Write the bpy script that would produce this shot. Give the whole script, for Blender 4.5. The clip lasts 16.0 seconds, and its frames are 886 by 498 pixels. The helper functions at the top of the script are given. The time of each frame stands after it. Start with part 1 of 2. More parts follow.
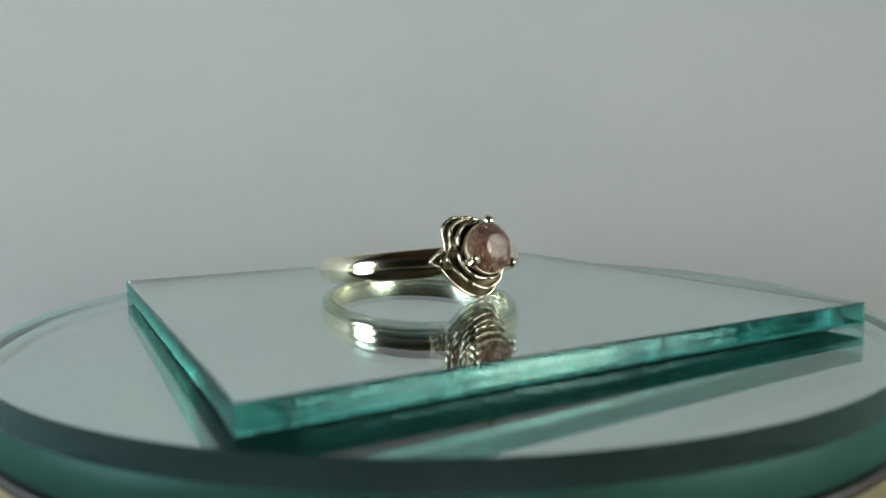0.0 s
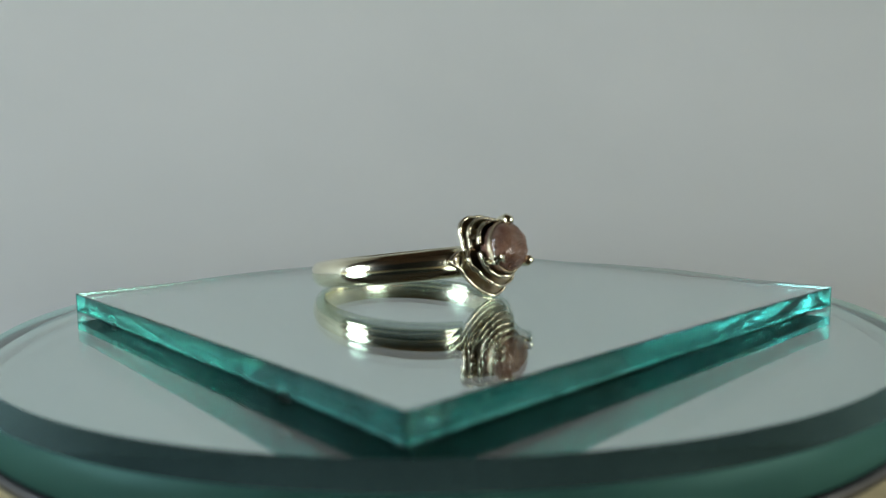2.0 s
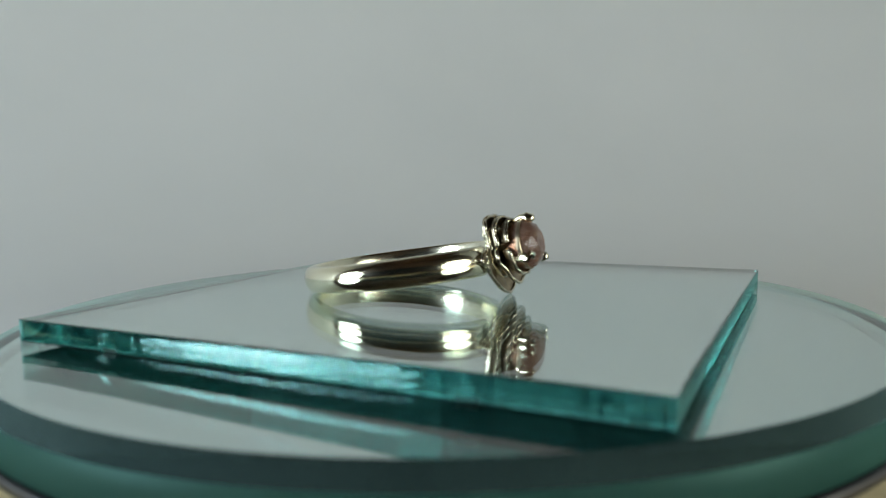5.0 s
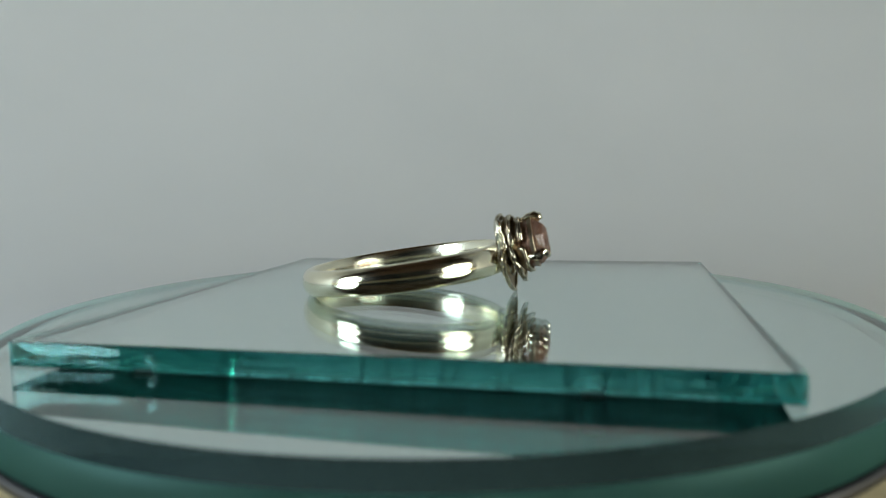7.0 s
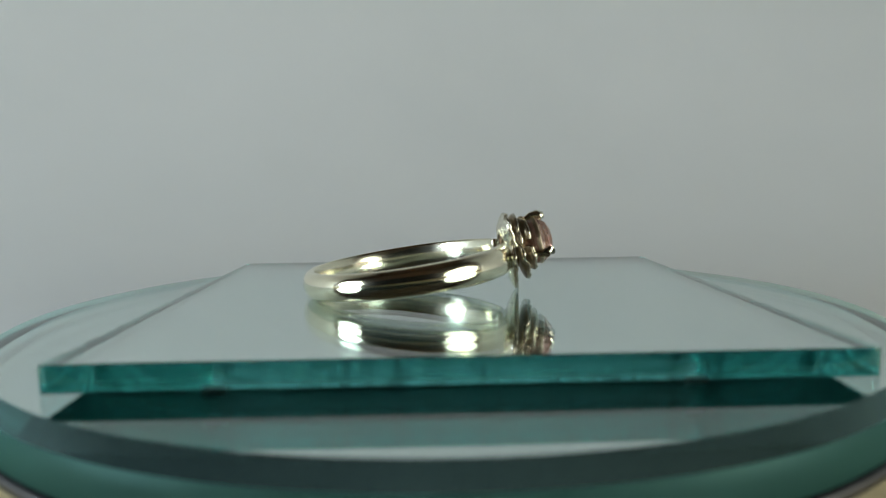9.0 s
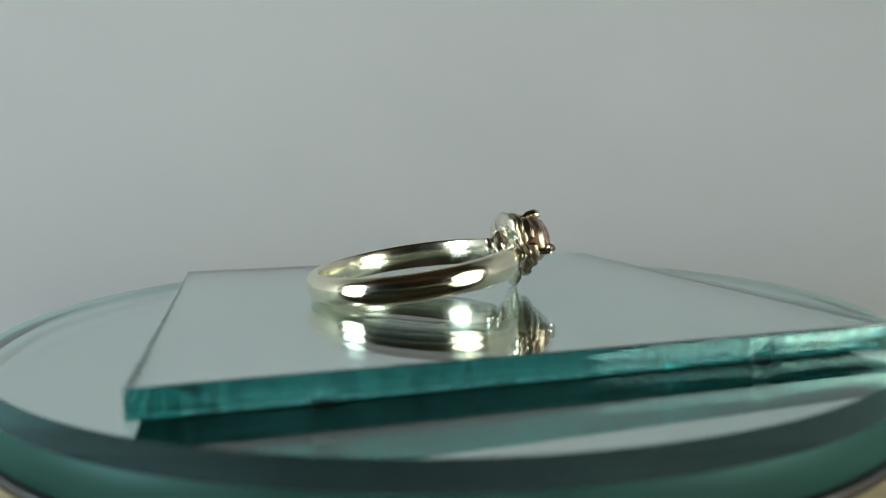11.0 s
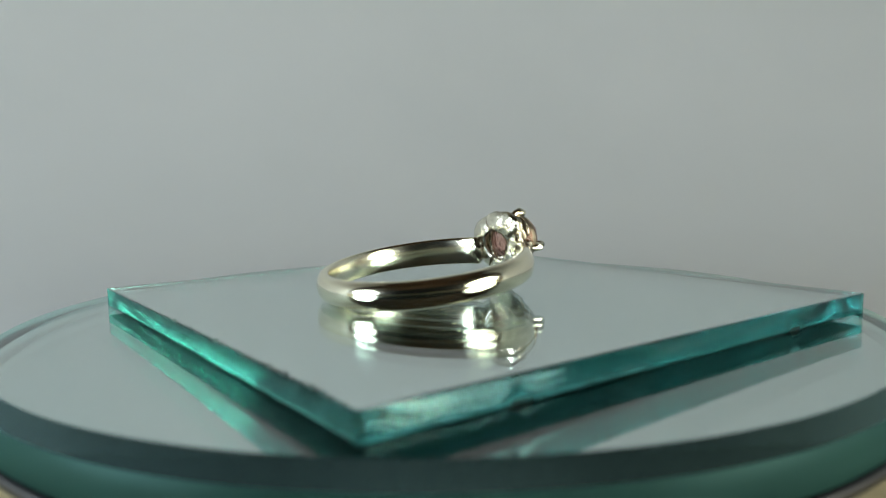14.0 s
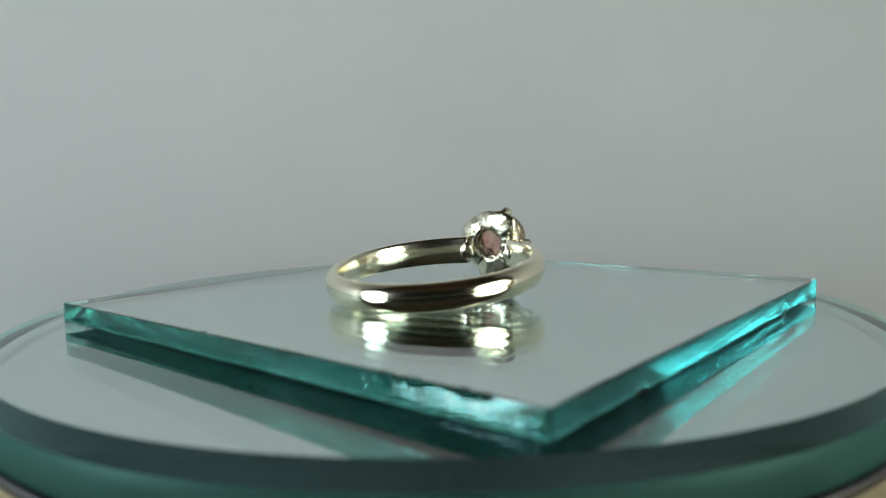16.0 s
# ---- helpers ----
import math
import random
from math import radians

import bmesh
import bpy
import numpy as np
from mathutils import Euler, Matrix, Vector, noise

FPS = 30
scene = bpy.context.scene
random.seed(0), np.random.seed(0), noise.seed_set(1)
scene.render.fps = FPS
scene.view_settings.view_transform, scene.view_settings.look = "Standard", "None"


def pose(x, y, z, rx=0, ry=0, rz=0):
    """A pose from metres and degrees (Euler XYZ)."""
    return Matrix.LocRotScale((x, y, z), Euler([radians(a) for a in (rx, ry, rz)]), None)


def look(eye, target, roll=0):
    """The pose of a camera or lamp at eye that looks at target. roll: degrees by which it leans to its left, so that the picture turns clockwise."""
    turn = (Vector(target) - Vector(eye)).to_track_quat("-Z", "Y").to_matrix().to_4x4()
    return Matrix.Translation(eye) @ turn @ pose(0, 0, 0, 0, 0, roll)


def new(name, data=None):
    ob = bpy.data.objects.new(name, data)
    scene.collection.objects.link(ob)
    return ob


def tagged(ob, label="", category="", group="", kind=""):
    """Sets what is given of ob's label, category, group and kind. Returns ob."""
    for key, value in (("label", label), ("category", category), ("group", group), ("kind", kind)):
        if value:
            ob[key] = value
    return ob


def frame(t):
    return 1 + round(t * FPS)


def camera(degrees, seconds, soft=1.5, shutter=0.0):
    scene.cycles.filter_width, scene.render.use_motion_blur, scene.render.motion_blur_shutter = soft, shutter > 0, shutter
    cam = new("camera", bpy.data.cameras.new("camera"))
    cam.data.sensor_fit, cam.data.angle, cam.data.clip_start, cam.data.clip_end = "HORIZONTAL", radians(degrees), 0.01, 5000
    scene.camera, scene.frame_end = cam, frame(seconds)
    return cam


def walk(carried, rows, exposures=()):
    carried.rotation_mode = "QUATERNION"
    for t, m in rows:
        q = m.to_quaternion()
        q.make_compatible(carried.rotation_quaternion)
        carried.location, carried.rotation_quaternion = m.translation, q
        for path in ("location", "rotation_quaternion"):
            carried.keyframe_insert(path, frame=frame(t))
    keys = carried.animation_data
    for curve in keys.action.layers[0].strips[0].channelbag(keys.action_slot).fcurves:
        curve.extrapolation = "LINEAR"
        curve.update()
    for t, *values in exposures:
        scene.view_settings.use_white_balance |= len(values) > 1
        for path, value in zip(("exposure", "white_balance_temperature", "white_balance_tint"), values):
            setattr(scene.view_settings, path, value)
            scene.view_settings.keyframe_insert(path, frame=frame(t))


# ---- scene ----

MM = 0.001
S = 50.8 * MM                    # side of the square mirror tile: two inches
TILE = 1.75 * MM                 # thickness of the tile
DISC = 4.05 * MM                  # thickness of the round mirror
PLATE = 0.9 * MM                 # black turntable plate
BASE = 12.0 * MM                 # turntable foot
Z_PLATE = BASE
Z_DISC = Z_PLATE + PLATE
Z_TILE = Z_DISC + DISC
Z_TOP = Z_TILE + TILE

# ---- camera ----
cam = camera(62.15, 16.0, soft=1.05)
eye = Vector((0.0, -1.3715 * S, Z_TOP + 0.2145 * S))
yaw, pitch = -0.0103, 0.0996
aim = eye + Vector((math.sin(yaw) * math.cos(pitch), math.cos(yaw) * math.cos(pitch), -math.sin(pitch)))
still = look(eye, aim, roll=-0.957)
cam.data.dof.use_dof = True
cam.data.dof.focus_distance, cam.data.dof.aperture_fstop = 1.5 * S, 39.0
walk(cam, [(0.0, still), (16.0, still)])

# ---- light ----
scene.cycles.max_bounces, scene.cycles.glossy_bounces, scene.cycles.transmission_bounces = 24, 18, 18
scene.view_settings.exposure = 0.0
world = bpy.data.worlds.new("room_air")
scene.world = world
world.use_nodes = True
world.node_tree.nodes["Background"].inputs[0].default_value = (0.55, 0.6, 0.65, 1)
world.node_tree.nodes["Background"].inputs[1].default_value = 0.02


def lamp(name, at, to, wide, high, watts, colour):
    data = bpy.data.lights.new(name, "AREA")
    data.shape, data.size, data.size_y = "ELLIPSE", wide, high
    data.energy, data.color = watts, colour
    ob = new(name, data)
    ob.matrix_world = look(at, to)
    return ob


# two shaded lamps beside the camera: a wide diffuser with a brighter middle each
lamp("softbox_light", (-0.215, -0.105, 0.055), (-0.12, 0.15, 0.0), 0.14, 0.12, 0.45, (0.79, 0.92, 1.0))
lamp("softbox_bulb_light", (-0.210, -0.100, 0.055), (-0.07, 0.10, 0.0), 0.06, 0.07, 0.16, (0.79, 0.92, 1.0))
lamp("desk_light", (0.20, -0.12, 0.055), (0.06, 0.05, 0.0), 0.16, 0.13, 0.325, (0.90, 0.955, 0.885))
lamp("desk_bulb_light", (0.196, -0.117, 0.055), (0.03, 0.0, 0.01), 0.05, 0.06, 0.09, (1.0, 0.90, 0.68))


# ---- materials ----
def material(name):
    m = bpy.data.materials.new(name)
    m.use_nodes = True
    nt = m.node_tree
    return m, nt, nt.nodes["Principled BSDF"], nt.nodes["Material Output"]


def add_noise(nt, scale, detail=4.0, stretch=None):
    co = nt.nodes.new("ShaderNodeTexCoord")
    n = nt.nodes.new("ShaderNodeTexNoise")
    n.inputs["Scale"].default_value, n.inputs["Detail"].default_value = scale, detail
    if stretch:
        mp = nt.nodes.new("ShaderNodeMapping")
        mp.inputs["Scale"].default_value = stretch
        nt.links.new(co.outputs["Object"], mp.inputs[0])
        nt.links.new(mp.outputs[0], n.inputs["Vector"])
    else:
        nt.links.new(co.outputs["Object"], n.inputs["Vector"])
    return n.outputs["Fac"]


def ramp(nt, fac, stops):
    r = nt.nodes.new("ShaderNodeValToRGB")
    while len(r.color_ramp.elements) < len(stops):
        r.color_ramp.elements.new(0.5)
    for e, (p, c) in zip(r.color_ramp.elements, stops):
        e.position, e.color = p, (*c, 1)
    nt.links.new(fac, r.inputs[0])
    return r.outputs[0]


def bump(nt, b, fac, strength, distance):
    n = nt.nodes.new("ShaderNodeBump")
    n.inputs["Strength"].default_value, n.inputs["Distance"].default_value = strength, distance
    nt.links.new(fac, n.inputs["Height"])
    nt.links.new(n.outputs[0], b.inputs["Normal"])
    return n


def mixed(name, c0, c1, scale, rough, metal=0.0, relief=0.0, distance=0.0001, detail=5.0, spread=0.08, fine=None, streak=None):
    m, nt, b, _ = material(name)
    f = add_noise(nt, scale, detail)
    nt.links.new(ramp(nt, f, [(0.3, c0), (0.7, c1)]), b.inputs["Base Color"])
    g = nt.nodes.new("ShaderNodeMapRange")
    g.inputs["To Min"].default_value, g.inputs["To Max"].default_value = max(0.0, rough - spread), rough + spread
    nt.links.new(f, g.inputs[0])
    nt.links.new(g.outputs[0], b.inputs["Roughness"])
    b.inputs["Metallic"].default_value = metal
    if relief:
        bump(nt, b, add_noise(nt, fine or scale * 6, 6.0, streak), relief, distance)
    return m


paper = mixed("backdrop_paper", (0.74, 0.755, 0.745), (0.79, 0.80, 0.79), 9.0, 0.85, relief=0.2, distance=0.0002, fine=900)
table_mat = mixed("cream_tabletop", (0.60, 0.50, 0.27), (0.72, 0.62, 0.37), 60.0, 0.55, relief=0.2, fine=700)
wall_mat = mixed("brown_room_wall", (0.20, 0.125, 0.08), (0.27, 0.175, 0.115), 3.0, 0.8, relief=0.2, distance=0.001, fine=60)
dark_panel = mixed("dark_grey_panel", (0.022, 0.024, 0.022), (0.04, 0.042, 0.038), 3.0, 0.8, relief=0.2, distance=0.001, fine=60)
black = mixed("black_plastic", (0.006, 0.006, 0.009), (0.012, 0.012, 0.016), 300.0, 0.35, relief=0.15, fine=2500)
silver = mixed("polished_silver", (0.85, 0.80, 0.61), (0.92, 0.87, 0.69), 250.0, 0.135, 1.0, 0.18, 0.00005, spread=0.06, fine=220, streak=(1, 1, 9))
# petal bodies and cup, in a darker silver than the lips
cast_silver = mixed("dark_cast_silver", (0.26, 0.21, 0.145), (0.60, 0.52, 0.38), 700.0, 0.34, 1.0, 0.45, 0.00016, spread=0.06, fine=1300)
rough_silver = mixed("rough_cast_silver", (0.72, 0.68, 0.55), (0.89, 0.85, 0.71), 700.0, 0.2, 1.0, 0.6, 0.0003, spread=0.1, fine=850)
lip_silver = mixed("brushed_lip_silver", (0.50, 0.44, 0.33), (0.76, 0.70, 0.56), 500.0, 0.2, 1.0, 0.1, 0.0001, spread=0.07, fine=1500)
worn_silver = mixed("worn_silver", (0.77, 0.74, 0.58), (0.88, 0.85, 0.69), 500.0, 0.21, 1.0, 0.25, 0.00006, spread=0.1, fine=420, streak=(1, 1, 3))
mirror = mixed("mirror_silvering", (0.71, 0.81, 0.805), (0.73, 0.825, 0.82), 40.0, 0.004, 1.0, spread=0.003)
backing = mixed("mirror_back_paint", (0.016, 0.03, 0.028), (0.024, 0.04, 0.037), 300.0, 0.6, relief=0.1)
backing.node_tree.nodes["Principled BSDF"].inputs["Specular IOR Level"].default_value = 0.03


def glass(name, colour, rough, relief=0.0, scale=500.0, stretch=None, distance=0.0001):
    m, nt, b, _ = material(name)
    b.inputs["Base Color"].default_value = (*colour, 1)
    b.inputs["Roughness"].default_value = rough
    b.inputs["IOR"].default_value = 1.52
    b.inputs["Transmission Weight"].default_value = 1.0
    f = add_noise(nt, scale, 6.0, stretch)
    if relief:
        bump(nt, b, f, relief, distance)
    return m


clear = glass("float_glass", (0.975, 0.99, 0.985), 0.0)
disc_glass = glass("thin_float_glass", (0.965, 0.99, 0.985), 0.0)
disc_glass.node_tree.nodes["Principled BSDF"].inputs["IOR"].default_value = 1.42
# the chips' shading is put into this dark tint
chip_mat = glass("darkened_chip_glass", (0.10, 0.26, 0.26), 0.3, 0.6, 1500.0, None, 0.0002)


def cut_glass(name, tint, body, share, rough, relief, scale, stretch, distance, frosted=0.0):
    """Green float glass seen through a sawn or ground edge: part clear and tinted, part scattering."""
    m, nt, b, out = material(name)
    nt.nodes.remove(b)
    g = nt.nodes.new("ShaderNodeBsdfGlass")
    g.inputs["Color"].default_value, g.inputs["Roughness"].default_value, g.inputs["IOR"].default_value = (*tint, 1), rough, 1.52
    d = nt.nodes.new("ShaderNodeBsdfDiffuse")
    f = add_noise(nt, scale, 1.5, stretch)
    nt.links.new(ramp(nt, add_noise(nt, scale * 0.35, 5.0, stretch), [(0.35, body), (0.68, tuple(min(1.0, 1.5 * c + 0.01) for c in body))]), d.inputs["Color"])
    n = nt.nodes.new("ShaderNodeBump")
    n.inputs["Strength"].default_value, n.inputs["Distance"].default_value = relief, distance
    nt.links.new(f, n.inputs["Height"])
    nt.links.new(n.outputs[0], g.inputs["Normal"])
    mix = nt.nodes.new("ShaderNodeMixShader")
    mix.inputs[0].default_value = share
    ground = d.outputs[0]
    if frosted:
        # a ground face lets light through in all directions
        fr = nt.nodes.new("ShaderNodeBsdfTranslucent")
        fr.inputs["Color"].default_value = (0.34, 0.62, 0.57, 1)
        fm = nt.nodes.new("ShaderNodeMixShader")
        fm.inputs[0].default_value = frosted
        nt.links.new(d.outputs[0], fm.inputs[1])
        nt.links.new(fr.outputs[0], fm.inputs[2])
        ground = fm.outputs[0]
    nt.links.new(ground, mix.inputs[1])
    nt.links.new(g.outputs[0], mix.inputs[2])
    nt.links.new(mix.outputs[0], out.inputs["Surface"])
    return m




def broken_glass(name, tint, body, share, strength, hatch, patches, clean):
    """A scored and snapped edge of green float glass: upright hatching, thin cracks and shell-shaped ripples in uneven stretches."""
    m, nt, b, out = material(name)
    nt.nodes.remove(b)
    co = nt.nodes.new("ShaderNodeTexCoord")

    def scaled(vec):
        mp = nt.nodes.new("ShaderNodeMapping")
        mp.inputs["Scale"].default_value = vec
        nt.links.new(co.outputs["Object"], mp.inputs[0])
        return mp.outputs[0]

    def sum_of(a, weight, c):
        n = nt.nodes.new("ShaderNodeMath")
        n.operation = "MULTIPLY_ADD"
        n.inputs[1].default_value = weight
        nt.links.new(a, n.inputs[0])
        nt.links.new(c, n.inputs[2])
        return n.outputs[0]

    lines = add_noise(nt, hatch, 3.0, (1, 1, 0.22))
    cracks = nt.nodes.new("ShaderNodeTexVoronoi")
    cracks.feature = "DISTANCE_TO_EDGE"
    cracks.inputs["Scale"].default_value = 620.0
    nt.links.new(scaled((1, 1, 1.3)), cracks.inputs["Vector"])
    thin = ramp(nt, cracks.outputs["Distance"], [(0.0, (0, 0, 0)), (0.05, (1, 1, 1))])
    shells = nt.nodes.new("ShaderNodeTexWave")
    shells.wave_type, shells.rings_direction = "RINGS", "SPHERICAL"
    shells.inputs["Scale"].default_value, shells.inputs["Distortion"].default_value, shells.inputs["Detail"].default_value = 330.0, 9.0, 2.0
    nt.links.new(scaled((1, 1, 1.6)), shells.inputs["Vector"])
    height = sum_of(thin, 0.35, lines)
    height = sum_of(shells.outputs["Fac"], 0.06, height)
    where = ramp(nt, add_noise(nt, patches, 2.0, (1, 1, 0.5)), [(0.38, (0.12, 0.12, 0.12)), (0.58, (1, 1, 1))])
    k = nt.nodes.new("ShaderNodeMath")
    k.operation = "MULTIPLY"
    nt.links.new(height, k.inputs[0])
    nt.links.new(where, k.inputs[1])
    n = nt.nodes.new("ShaderNodeBump")
    n.inputs["Strength"].default_value, n.inputs["Distance"].default_value = strength, 0.00022
    nt.links.new(k.outputs[0], n.inputs["Height"])
    # open cracks, upright score marks: darkness from bent light put into the tint
    dark = nt.nodes.new("ShaderNodeMath")
    dark.operation = "MULTIPLY"
    marks = add_noise(nt, hatch * 0.8, 2.0, (1, 1, 0.12))
    nt.links.new(ramp(nt, marks, [(0.36, (clean, clean, clean)), (0.47, (1, 1, 1))]), dark.inputs[0])
    nt.links.new(ramp(nt, cracks.outputs["Distance"], [(0.0, (0.6 * clean, 0.6 * clean, 0.6 * clean)), (0.07, (1, 1, 1))]), dark.inputs[1])
    only = nt.nodes.new("ShaderNodeMix")
    only.inputs[2].default_value = 1.0
    spots = add_noise(nt, patches * 1.6, 2.0, (1, 1, 0.4))
    nt.links.new(ramp(nt, spots, [(0.36, (0.1, 0.1, 0.1)), (0.52, (1, 1, 1))]), only.inputs[0])
    nt.links.new(dark.outputs[0], only.inputs[3])
    bent = nt.nodes.new("ShaderNodeBsdfRefraction")
    bent.inputs["Roughness"].default_value, bent.inputs["IOR"].default_value = 0.09, 1.52
    nt.links.new(ramp(nt, only.outputs[0], [(0.0, tuple(0.25 * c for c in tint)), (1.0, tint)]), bent.inputs["Color"])
    nt.links.new(n.outputs[0], bent.inputs["Normal"])
    shine = nt.nodes.new("ShaderNodeBsdfGlossy")
    shine.inputs["Color"].default_value, shine.inputs["Roughness"].default_value = (0.46, 0.80, 0.77, 1), 0.06
    nt.links.new(n.outputs[0], shine.inputs["Normal"])
    angle = nt.nodes.new("ShaderNodeFresnel")
    angle.inputs["IOR"].default_value = 1.52
    nt.links.new(n.outputs[0], angle.inputs["Normal"])
    g = nt.nodes.new("ShaderNodeMixShader")
    nt.links.new(angle.outputs[0], g.inputs[0])
    nt.links.new(bent.outputs[0], g.inputs[1])
    nt.links.new(shine.outputs[0], g.inputs[2])
    d = nt.nodes.new("ShaderNodeBsdfDiffuse")
    nt.links.new(ramp(nt, lines, [(0.35, tuple(0.6 * c for c in body)), (0.68, tuple(1.4 * c for c in body))]), d.inputs["Color"])
    mix = nt.nodes.new("ShaderNodeMixShader")
    mix.inputs[0].default_value = share
    nt.links.new(d.outputs[0], mix.inputs[1])
    nt.links.new(g.outputs[0], mix.inputs[2])
    nt.links.new(mix.outputs[0], out.inputs["Surface"])
    return m


tile_edge = broken_glass("green_glass_edge", (0.43, 0.845, 0.835), (0.02, 0.18, 0.20), 0.97, 0.03, 2200.0, 130.0, 0.45)
crackled_edge = broken_glass("crackled_glass_edge", (0.47, 0.90, 0.85), (0.03, 0.28, 0.27), 0.97, 0.09, 1800.0, 110.0, 0.38)
arris_mat = glass("ground_glass_arris", (0.93, 0.98, 0.97), 0.15, 0.4, 900.0, (1, 1, 1), 0.0001)
disc_bevel = cut_glass("bevelled_glass", (0.56, 0.84, 0.84), (0.10, 0.185, 0.185), 0.76, 0.01, 0.0, 200.0, None, 0.0001)
disc_edge = cut_glass("ground_glass_edge", (0.40, 0.76, 0.70), (0.026, 0.095, 0.078), 0.3, 0.4, 0.3, 400.0, None, 0.0002, frosted=0.55)

gem_mat, nt, b, _ = material("pink_gemstone")
b.inputs["Roughness"].default_value = 0.06
b.inputs["IOR"].default_value = 1.46
b.inputs["Specular IOR Level"].default_value = 0.3
b.inputs["Transmission Weight"].default_value = 0.85
f = add_noise(nt, 1100.0, 6.0)
nt.links.new(ramp(nt, f, [(0.3, (0.58, 0.27, 0.21)), (0.7, (0.96, 0.70, 0.59))]), b.inputs["Base Color"])
bump(nt, b, f, 0.06, 0.0001)


# ---- building helpers ----
def mesh(name, bm, *mats, smooth=True):
    bmesh.ops.recalc_face_normals(bm, faces=bm.faces)
    if smooth is not None:
        for fc in bm.faces:
            fc.smooth = smooth
    me = bpy.data.meshes.new(name)
    bm.to_mesh(me)
    bm.free()
    for m in mats:
        me.materials.append(m)
    return me


def part(name, bm, mat, parent, label="", smooth=True):
    mats = mat if isinstance(mat, tuple) else (mat,)
    ob = new(name, mesh(name, bm, *mats, smooth=smooth))
    ob.parent = parent
    if label:
        tagged(ob, label)
    return ob


def lathe(profile, segments=192, closed=True, mats=None):
    """A body turned round z from (radius, z) pairs; mats gives the material slot of each strip."""
    bm = bmesh.new()
    rings = []
    for r, z in profile:
        if r < 1e-9:
            rings.append([bm.verts.new((0, 0, z))])
        else:
            rings.append([bm.verts.new((r * math.cos(2 * math.pi * i / segments), r * math.sin(2 * math.pi * i / segments), z))
                          for i in range(segments)])
    n = len(rings)
    for k in range(n if closed else n - 1):
        a, c = rings[k], rings[(k + 1) % n]
        if len(a) == 1 and len(c) == 1:
            continue
        for i in range(segments):
            j = (i + 1) % segments
            if len(a) == 1:
                fc = bm.faces.new((a[0], c[i], c[j]))
            elif len(c) == 1:
                fc = bm.faces.new((a[i], a[j], c[0]))
            else:
                fc = bm.faces.new((a[i], a[j], c[j], c[i]))
            if mats:
                fc.material_index = mats[k]
    return bm


def slab(x0, y0, z0, x1, y1, z1):
    bm = bmesh.new()
    bmesh.ops.create_cube(bm, size=1)
    for v in bm.verts:
        v.co = ((x0 + x1) / 2 + v.co.x * (x1 - x0), (y0 + y1) / 2 + v.co.y * (y1 - y0), (z0 + z1) / 2 + v.co.z * (z1 - z0))
    return bm


def structure(name, bm, mat, label, smooth=False):
    return tagged(new(name, mesh(name, bm, mat, smooth=smooth)), label, name.split("_")[0], "", "structure")


# ---- the room, dim and plain round the table ----
# unseen walls, set close so their brown fills the ring's reflections
RX, RY0, RY1, RZ0, RZ1 = 0.75, -0.52, 0.6, -0.75, 0.8
structure("floor", slab(-RX, RY0, RZ0 - 0.05, RX, RY1, RZ0), wall_mat, "plain dark brown floor of the dim room")
structure("ceiling", slab(-RX, RY0, RZ1, RX, RY1, RZ1 + 0.05), wall_mat, "plain dark ceiling of the dim room")
structure("wall_north", slab(-RX, RY1, RZ0, RX, RY1 + 0.05, RZ1), wall_mat, "plain dark brown wall behind the backdrop")
structure("wall_south", slab(-RX, RY0 - 0.05, 0.28, RX, RY0, RZ1), wall_mat, "plain brown upper wall facing the table")
# unseen panel, added so the silver band mirrors a dark middle
structure("wall_south_dado", slab(-RX, RY0 - 0.05, RZ0, RX, RY0, 0.28), dark_panel, "unseen dark grey panel added for the ring's reflections")
structure("wall_west", slab(-RX - 0.05, RY0, RZ0, -RX, RY1, RZ1), wall_mat, "plain dark brown side wall of the dim room")
structure("wall_east", slab(RX, RY0, RZ0, RX + 0.05, RY1, RZ1), wall_mat, "plain dark brown side wall of the dim room")


def build_table():
    table = new("table")
    tagged(table, "plain cream tabletop under the black turntable", "table")
    top = slab(-0.6, -0.42, -0.025, 0.6, 0.45, 0.0)
    bmesh.ops.bevel(top, geom=top.edges[:], offset=0.003, segments=2, affect="EDGES")
    part("tabletop", top, table_mat, table, smooth=False)
    for x in (-0.55, 0.55):
        for y in (-0.4, 0.4):
            part("leg", slab(x - 0.025, y - 0.025, RZ0, x + 0.025, y + 0.025, -0.025), table_mat, table, smooth=False)


build_table()


def build_backdrop():
    """A sheet of white paper laid on the table and swept up behind and beside the turntable."""
    bm = bmesh.new()
    prof = [(0.066, 0.0), (0.12, 0.0)]
    prof += [(0.12 + 0.16 * math.sin(a), 0.16 - 0.16 * math.cos(a)) for a in (math.pi / 2 * i / 14 for i in range(1, 15))]
    prof += [(0.28 + 0.03 * (i / 12) ** 2, 0.16 + 0.47 * i / 12) for i in range(1, 13)]
    rows = []
    for r, z in prof:
        row = []
        for i in range(73):
            a = radians(-8 + 196 * i / 72)
            x, y = r * math.cos(a) * 1.04, r * math.sin(a)
            wob = 0.004 * noise.noise((x * 6, y * 6, z * 5)) * min(1.0, z / 0.1)
            row.append(bm.verts.new((x, y + wob, z + 0.0008)))
        rows.append(row)
    for a, c in zip(rows, rows[1:]):
        for i in range(72):
            bm.faces.new((a[i], a[i + 1], c[i + 1], c[i]))
    ob = new("backdrop", mesh("backdrop", bm, paper))
    m = ob.modifiers.new("thickness", "SOLIDIFY")
    m.thickness = 0.0006
    tagged(ob, "matt white paper backdrop swept up behind the turntable", "backdrop", "", "structure")


build_backdrop()


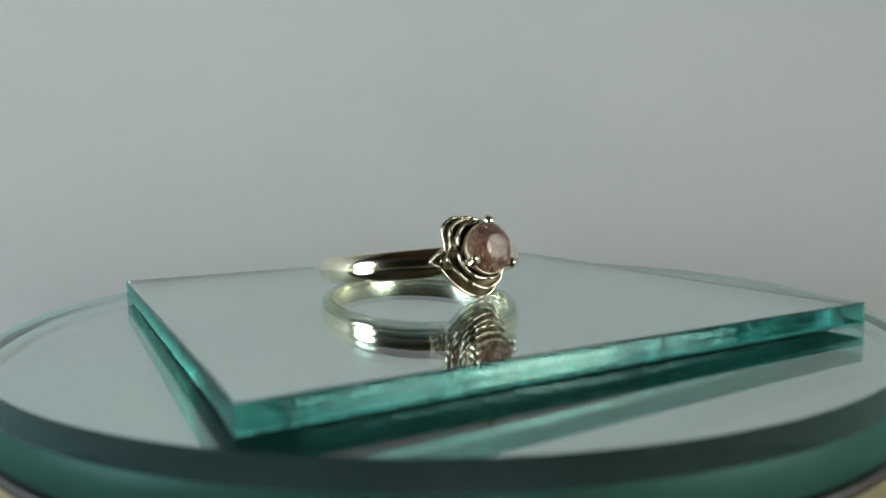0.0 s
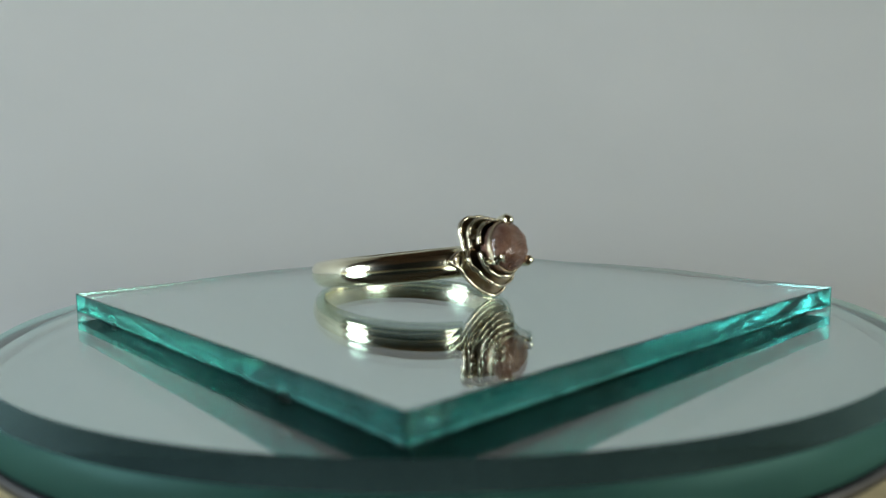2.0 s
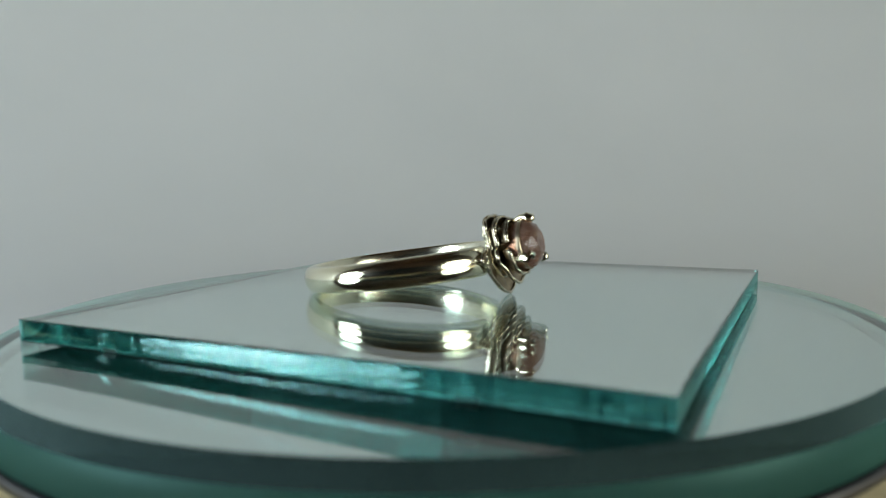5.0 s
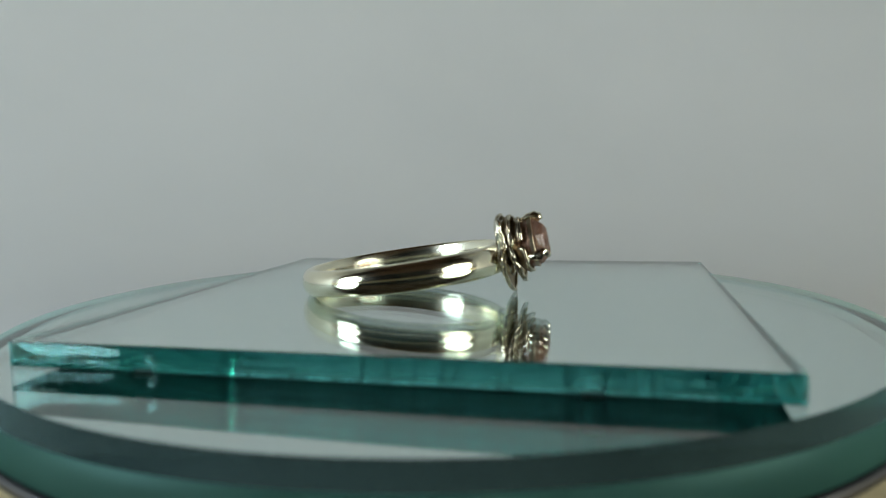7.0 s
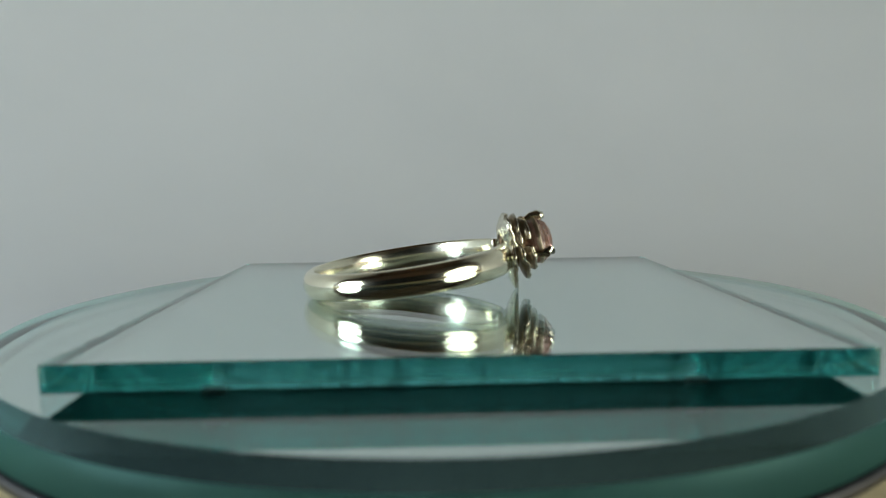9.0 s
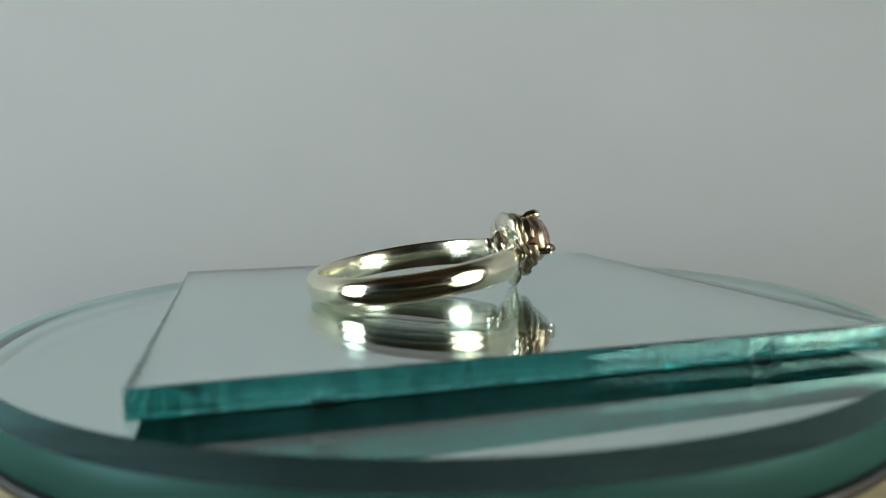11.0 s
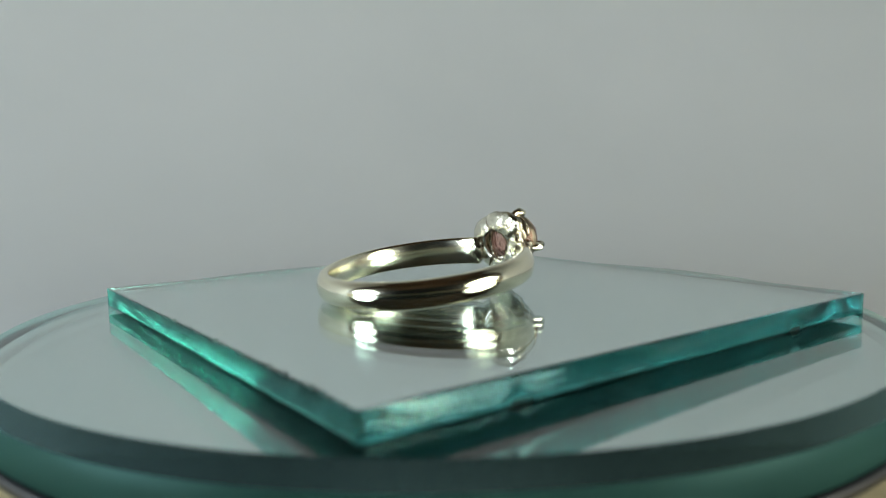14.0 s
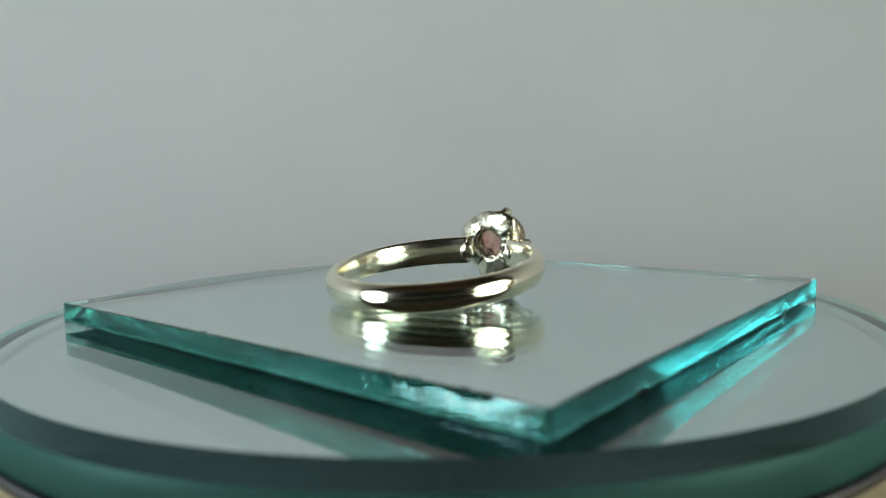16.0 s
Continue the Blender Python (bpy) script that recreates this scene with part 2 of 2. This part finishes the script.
# ---- turntable with its round bevelled mirror ----
def build_turntable():
    table = new("turntable")
    tagged(table, "round black plastic turntable on a cream tabletop", "turntable")
    r = 39.25 * MM
    foot = lathe([(0, 0), (r * 0.5, 0), (r * 0.52, 0.001), (r * 0.52, BASE - 0.002), (r * 0.48, BASE), (0, BASE)], 96)
    part("foot", foot, black, table)
    plate = lathe([(0, Z_PLATE), (r - 0.0002, Z_PLATE), (r, Z_PLATE + 0.0002), (r, Z_DISC - 0.0002), (r - 0.0002, Z_DISC), (0, Z_DISC)], 192)
    part("platter", plate, black, table)
    return table


def build_disc():
    disc = new("round_mirror")
    tagged(disc, "round mirror with a slanted rim on a black turntable", "mirror")
    flat, rim = 38.4 * MM, 39.25 * MM
    z0, z1 = 0.0, DISC
    prof = [(0, z0), (rim - 0.0004, z0), (rim, z0 + 0.0004), (rim, z1 - 0.00150), (rim - 0.00012, z1 - 0.00135), (flat, z1), (0, z1)]
    bm = lathe(prof, 384, closed=False, mats=[0, 2, 2, 2, 1, 0])
    for e in bm.edges:
        e.smooth = len(e.link_faces) != 2 or e.calc_face_angle(0) < 0.1
    for fc in bm.faces:
        fc.smooth = fc.material_index > 0
    part("glass", bm, (disc_glass, disc_bevel, disc_edge), disc, "clear glass with a bevelled rim", smooth=None)
    silver_z = z1 - 3.15 * MM
    back = lathe([(0, -0.00003), (rim - 0.00045, -0.00003), (rim - 0.00045, silver_z), (0, silver_z)], 192, closed=False, mats=[1, 1, 0])
    part("silvering", back, (mirror, backing), disc, "silvered back of the mirror", smooth=False)
    disc.location.z = Z_DISC + 0.00003
    return disc


# ---- square mirror tile ----
CHIPS = {0: [], 1: [], 2: [0.436, 0.62, 0.795, 0.835, 0.90, 0.925], 3: []}

LOW_CHIPS = {0: [], 1: [], 2: [], 3: [0.203, 0.777]}


def build_tile():
    tile = new("mirror_tile")
    tagged(tile, "square mirror tile with rough-cut green glass edges", "mirror")
    corners = [(-0.5, -0.5), (0.5, -0.5), (0.5, 0.5), (-0.5, 0.5)]
    n = 110
    loops = [[], [], [], []]
    heights = [0.0, TILE * 0.17, TILE - 0.0001, TILE]
    bm = bmesh.new()
    for s in range(4):
        (x0, y0), (x1, y1) = corners[s], corners[(s + 1) % 4]
        nx, ny = (y1 - y0), -(x1 - x0)
        for i in range(n):
            u = i / n
            end = min(1.0, 12 * min(u, 1 - u))
            x, y = (x0 + (x1 - x0) * u) * S, (y0 + (y1 - y0) * u) * S
            chip = max([0.0] + [(1 - abs(u - c) / 0.009) for c in CHIPS[s]])
            low = max([0.0] + [(1 - ((u - c) / 0.016) ** 2) for c in LOW_CHIPS[s]])
            for k, z in enumerate(heights):
                w = 0.00003 * noise.noise((u * 14 + s * 9, k * 0.08, 3.1)) + 0.000005 * noise.noise((u * 90, k * 0.3, s * 5.0))
                if k == 0:
                    w -= 0.00003 + 0.0003 * low
                if k == 3:
                    w -= 0.00011 + 0.00004 * noise.noise((u * 60, s * 3.0, 7.0)) + 0.0003 * chip
                loops[k].append(bm.verts.new((x + nx * w * end, y + ny * w * end, z)))
    m = 4 * n
    for level, (a, c) in enumerate(zip(loops, loops[1:])):
        for i in range(m):
            fc = bm.faces.new((a[i], a[(i + 1) % m], c[(i + 1) % m], c[i]))
            side, u = i // n, (i % n + 0.5) / n
            chipped = level == 2 and any(abs(u - c) < 0.008 for c in CHIPS[side]) or level == 0 and any(abs(u - c) < 0.012 for c in LOW_CHIPS[side])
            fc.material_index = 4 if chipped else 3 if level == 2 else 2 if side % 2 == 0 else 1
            fc.smooth = True
    bm.faces.new(loops[-1])
    bm.faces.new(list(reversed(loops[0])))
    for e in bm.edges:
        e.smooth = len(e.link_faces) != 2 or e.calc_face_angle(0) < 0.25
    part("glass", bm, (clear, tile_edge, crackled_edge, arris_mat, chip_mat), tile, "clear glass with rough green edges", smooth=None)
    h = 0.4991 * S
    back = slab(-h, -h, -0.00003, h, h, 0.00002)
    for fc in back.faces:
        fc.material_index = 0 if fc.calc_center_median().z > 0.000015 else 1
    part("silvering", back, (mirror, backing), tile, "silvered back of the tile", smooth=False)
    return tile


# ---- the ring ----
R_OUT, R_IN, HALF = 9.85, 8.65, 1.2     # millimetres
TILT = 6.9


def tube(points, radii, segments=10):
    """A rounded wire along points, closed at both ends."""
    bm = bmesh.new()
    loops = []
    for i, p in enumerate(points):
        d = (points[min(i + 1, len(points) - 1)] - points[max(i - 1, 0)]).normalized()
        side = d.cross(Vector((0.3, 0.1, 0.95))).normalized()
        up = side.cross(d)
        loops.append([bm.verts.new(p + radii[i] * (math.cos(2 * math.pi * k / segments) * side + math.sin(2 * math.pi * k / segments) * up))
                      for k in range(segments)])
    for a, c in zip(loops, loops[1:]):
        for k in range(segments):
            bm.faces.new((a[k], a[(k + 1) % segments], c[(k + 1) % segments], c[k]))
    bm.faces.new(loops[0])
    bm.faces.new(list(reversed(loops[-1])))
    return bm


def band_mesh():
    bm = bmesh.new()
    section = []
    for i in range(13):                       # domed outside
        a = math.pi * (i / 12 - 0.5)
        section.append((R_IN + 0.28 + (R_OUT - R_IN - 0.28) * math.cos(a) ** 0.8 if abs(math.cos(a)) > 1e-6 else R_IN + 0.28, HALF * math.sin(a)))
    section += [(R_IN + 0.1, HALF * 0.97), (R_IN, HALF * 0.86), (R_IN, 0), (R_IN, -HALF * 0.86), (R_IN + 0.1, -HALF * 0.97)]
    loops = []
    steps = 160
    for k in range(steps + 1):
        a = radians(15 + (360 - 30) * k / steps)
        near = max(0.0, 1 - min(k, steps - k) / 14)
        wide = max(0.0, 1 - min(k, steps - k) / 45)
        loop = []
        for r, z in section:
            wob = 0.02 * noise.noise((3 * math.cos(a), 3 * math.sin(a), z * 0.4))
            rr = r + wob - 0.10 * near * (r > R_IN + 0.3)
            loop.append(bm.verts.new((rr * math.cos(a) * MM, rr * math.sin(a) * MM, z * (1 + 0.14 * wide) * MM)))
        loops.append(loop)
    q = len(section)
    for a, c in zip(loops, loops[1:]):
        for i in range(q):
            fc = bm.faces.new((a[i], a[(i + 1) % q], c[(i + 1) % q], c[i]))
            fc.material_index = 1 if 14 <= i <= 15 else 0
    bm.faces.new(loops[0])
    bm.faces.new(list(reversed(loops[-1])))
    return bm


def petal_mesh(outline, depth, seed):
    """A cupped petal round the head's axis (z): from the cup out to a lip that runs through outline, rows of (degrees, radius, z)."""
    bm = bmesh.new()
    nu, nv = 36, 10

    def along(f):
        k = min(int(f), len(outline) - 2)
        p = [Vector(outline[min(max(k + d, 0), len(outline) - 1)]) for d in (-1, 0, 1, 2)]
        x = f - k
        return 0.5 * (2 * p[1] + (p[2] - p[0]) * x + (2 * p[0] - 5 * p[1] + 4 * p[2] - p[3]) * x ** 2 + (3 * p[1] - p[0] - 3 * p[2] + p[3]) * x ** 3)

    grid = []
    for j in range(nv + 1):
        v = j / nv
        row = []
        for i in range(nu + 1):
            a, lip, top = along((len(outline) - 1) * i / nu)
            ruffle = noise.noise((a * 0.075, seed * 3.7, seed))
            r = 1.45 + (lip + 0.1 * ruffle - 1.45) * v ** 0.75
            z = top - depth * (1 - v ** 2.2) + 0.2 * ruffle * v
            row.append(Vector((r * math.cos(radians(a)), r * math.sin(radians(a)), z)) * MM)
        grid.append(row)
    verts = [[bm.verts.new(p) for p in row] for row in grid]
    for a, c in zip(verts, verts[1:]):
        for i in range(nu):
            bm.faces.new((a[i], a[i + 1], c[i + 1], c[i]))
    bmesh.ops.recalc_face_normals(bm, faces=bm.faces)
    bmesh.ops.solidify(bm, geom=bm.faces[:], thickness=0.2 * MM)
    bmesh.ops.recalc_face_normals(bm, faces=bm.faces)
    bm.normal_update()
    for fc in bm.faces:
        if fc.normal.z < -0.3:
            fc.material_index = 2
    rim = [grid[j][0] for j in range(nv // 2, nv)] + grid[nv] + [grid[j][nu] for j in range(nv - 1, nv // 2 - 1, -1)]
    seg, loops = 8, []
    for i, p in enumerate(rim):
        d = (rim[min(i + 1, len(rim) - 1)] - rim[max(i - 1, 0)]).normalized()
        side = d.cross(Vector((0, 0, 1))).normalized()
        up = side.cross(d)
        w = (0.15 + 0.08 * noise.noise((i * 0.4, seed, 0))) * MM * min(1.0, 0.35 + 0.2 * min(i, len(rim) - 1 - i))
        loops.append([bm.verts.new(p + w * (math.cos(2 * math.pi * k / seg) * side + 1.15 * math.sin(2 * math.pi * k / seg) * up)) for k in range(seg)])
    for a, c in zip(loops, loops[1:]):
        for k in range(seg):
            bm.faces.new((a[k], a[(k + 1) % seg], c[(k + 1) % seg], c[k])).material_index = 1
    bm.faces.new(loops[0]).material_index = 1
    bm.faces.new(list(reversed(loops[-1]))).material_index = 1
    return bm


def gem_mesh():
    """A round faceted stone: table, star, kite and girdle facets over a deep pavilion."""
    bm = bmesh.new()
    r = 2.2

    def loop(radius, z, count, turn):
        return [bm.verts.new((radius * math.cos(2 * math.pi * (i + turn) / count) * MM, radius * math.sin(2 * math.pi * (i + turn) / count) * MM, z * MM))
                for i in range(count)]
    loop(r * 0.48, 1.08, 8, 0.0)
    loop(r * 0.76, 0.76, 8, 0.5)
    loop(r * 0.95, 0.16, 16, 0.0)
    loop(r, -0.55, 16, 0.5)
    loop(r, -0.72, 16, 0.5)
    loop(r * 0.62, -2.85, 8, 0.5)
    bm.verts.new((0, 0, -3.1 * MM))
    bmesh.ops.convex_hull(bm, input=bm.verts[:])
    return bm


def build_ring():
    ring = new("ring")
    tagged(ring, "silver ring with a rose-shaped head and pink stone", "ring")
    part("band", band_mesh(), (silver, worn_silver), ring, "polished plain silver band")
    for side in (-1, 1):
        knob = bmesh.new()
        bmesh.ops.create_icosphere(knob, subdivisions=3, radius=0.9 * MM)
        a = radians(16.5 * side)
        for v in knob.verts:
            v.co = Vector((v.co.x * 0.8, v.co.y * 0.9, v.co.z * 1.25)) + 0.26 * MM * noise.noise_vector(v.co / MM * 1.4 + Vector((side * 5, 0, 0)))
            v.co += Vector((9.1 * math.cos(a), 9.1 * math.sin(a), 0.0)) * MM
        part("shoulder", knob, rough_silver, ring, "rough silver joint between band and head")
    # the head's own axes: x sideways, y up, z outwards
    axes = Matrix(((0, 0, 1, 0), (1, 0, 0, 0), (0, 1, 0, 0), (0, 0, 0, 1)))
    seat = Matrix.Translation((0.6 * MM, 0, -0.08 * MM)) @ pose(0, 0, 0, 0, -5, 0) @ axes

    def placed(bm):
        bmesh.ops.transform(bm, matrix=seat, verts=bm.verts)
        return bm

    base = lathe([(r * MM, z * MM) for r, z in ((1.36, 8.9), (1.8, 8.75), (2.3, 8.85), (2.55, 9.1), (2.2, 9.3), (1.7, 9.4), (1.42, 9.3), (1.33, 9.1))], 64)
    bmesh.ops.subdivide_edges(base, edges=base.edges[:], cuts=1, use_grid_fill=True)
    for v in base.verts:
        q = v.co / MM
        v.co += 0.30 * MM * noise.noise_vector(q * 1.1) + 0.10 * MM * noise.noise_vector(q * 3.0)
    part("head_base", placed(base), rough_silver, ring, "rough cast silver underside with a round opening")
    petals = []

    def petal(depth, *outline):
        bm = petal_mesh(outline, depth, 1.0 + len(petals))
        under = rough_silver if len(petals) % 3 == 0 else cast_silver
        petals.append(part("petal", placed(bm), (cast_silver, lip_silver, under), ring))

    # the squared upper petals, one behind the other
    petal(0.5, (178, 2.7, 9.2), (158, 3.0, 9.2), (142, 3.5, 9.1), (128, 3.6, 9.1), (104, 3.15, 9.0), (75, 2.95, 9.1), (48, 2.9, 9.3))
    petal(0.8, (172, 2.65, 9.9), (152, 2.85, 9.9), (136, 3.15, 9.9), (110, 2.95, 9.9), (82, 2.7, 10.0), (60, 2.6, 10.1))
    petal(0.6, (166, 2.4, 10.7), (140, 2.65, 10.7), (112, 2.5, 10.6), (86, 2.4, 10.7))
    # the pointed lower petals with their hanging lobe
    petal(0.4, (176, 3.0, 8.9), (188, 4.2, 8.8), (200, 3.5, 8.8), (226, 3.35, 8.8), (252, 3.6, 8.85), (272, 3.95, 8.9), (290, 4.0, 9.0), (308, 3.5, 9.2), (320, 2.9, 9.3))
    petal(0.3, (176, 2.7, 9.8), (192, 3.1, 9.8), (216, 2.9, 10.0), (246, 3.0, 10.1), (272, 3.3, 10.2), (298, 3.3, 10.2), (318, 2.8, 10.2))
    petal(0.7, (184, 2.35, 10.7), (208, 2.5, 10.8), (238, 2.55, 10.9), (272, 2.5, 11.0), (300, 2.6, 11.0), (326, 2.4, 10.9))
    # the rounder petals of the far flank
    petal(0.5, (308, 3.2, 9.1), (338, 3.5, 9.0), (365, 3.55, 9.0), (395, 3.3, 9.0), (422, 2.8, 9.1))
    petal(0.8, (318, 2.8, 10.0), (350, 3.05, 10.1), (380, 3.0, 10.1), (415, 2.7, 10.0), (440, 2.5, 10.0))
    petal(0.9, (330, 2.5, 10.9), (360, 2.65, 11.0), (400, 2.5, 10.9), (430, 2.4, 10.8))
    cup = lathe([(1.3 * MM, 9.3 * MM), (1.6 * MM, 10.6 * MM), (2.12 * MM, 11.75 * MM), (2.22 * MM, 11.8 * MM), (2.28 * MM, 11.7 * MM), (1.9 * MM, 10.6 * MM),
                 (1.5 * MM, 9.3 * MM)], 48)
    for v in cup.verts:
        v.co += 0.07 * MM * noise.noise_vector(v.co / MM * 1.1)
    setting = part("setting", placed(cup), cast_silver, ring, "silver cup that holds the stone")
    for a in (92, 207, 320):
        c, s = math.cos(radians(a)), math.sin(radians(a))
        way = [(1.6, 10.2), (2.05, 10.9), (2.35, 11.6), (2.38, 12.1), (2.15, 12.5), (1.9, 12.62)]
        pts = [Vector((r * c, r * s, z)) * MM for r, z in way]
        bm = tube(pts, [0.3 * MM, 0.34 * MM, 0.38 * MM, 0.45 * MM, 0.45 * MM, 0.26 * MM], 12)
        part("prong", placed(bm), silver, setting)
    stone = gem_mesh()
    bmesh.ops.translate(stone, verts=stone.verts, vec=(0, 0, 11.9 * MM))
    part("gemstone", placed(stone), gem_mat, ring, "faceted dusty pink stone", smooth=False)
    return ring


turntable = build_turntable()
disc = build_disc()
tile = build_tile()
ring = build_ring()


# ---- the turning ----
def turn(t):
    """The turntable's angle in radians."""
    k = t / 8 - 1
    return 0.4846 + 0.1238 * t + 0.0105 * k ** 2 - 0.0143 * k ** 3


def motions():
    tilt = radians(TILT)
    lift = (0.95 * R_OUT * math.sin(tilt) + HALF * math.cos(tilt)) * MM
    middle = pose(-0.0007, 0.0006, 0)
    for thing, rest in ((turntable, Matrix()), (disc, pose(0, 0, Z_DISC + 0.00003))):
        walk(thing, [(i * 0.5, middle @ Matrix.Rotation(turn(i * 0.5), 4, "Z") @ rest) for i in range(33)])
    rests = [(tile, pose(-0.0182 * S, 0.001 * S, Z_TILE + 0.00006)),
             (ring, pose(-0.0271 * S, 0.0775 * S, Z_TOP + lift, 0, 0, -87.3) @ pose(0, 0, 0, 0, -TILT, 0))]
    for thing, rest in rests:
        rows = []
        for i in range(33):
            t = i * 0.5
            rows.append((t, Matrix.Rotation(turn(t), 4, "Z") @ rest))
        walk(thing, rows)


motions()
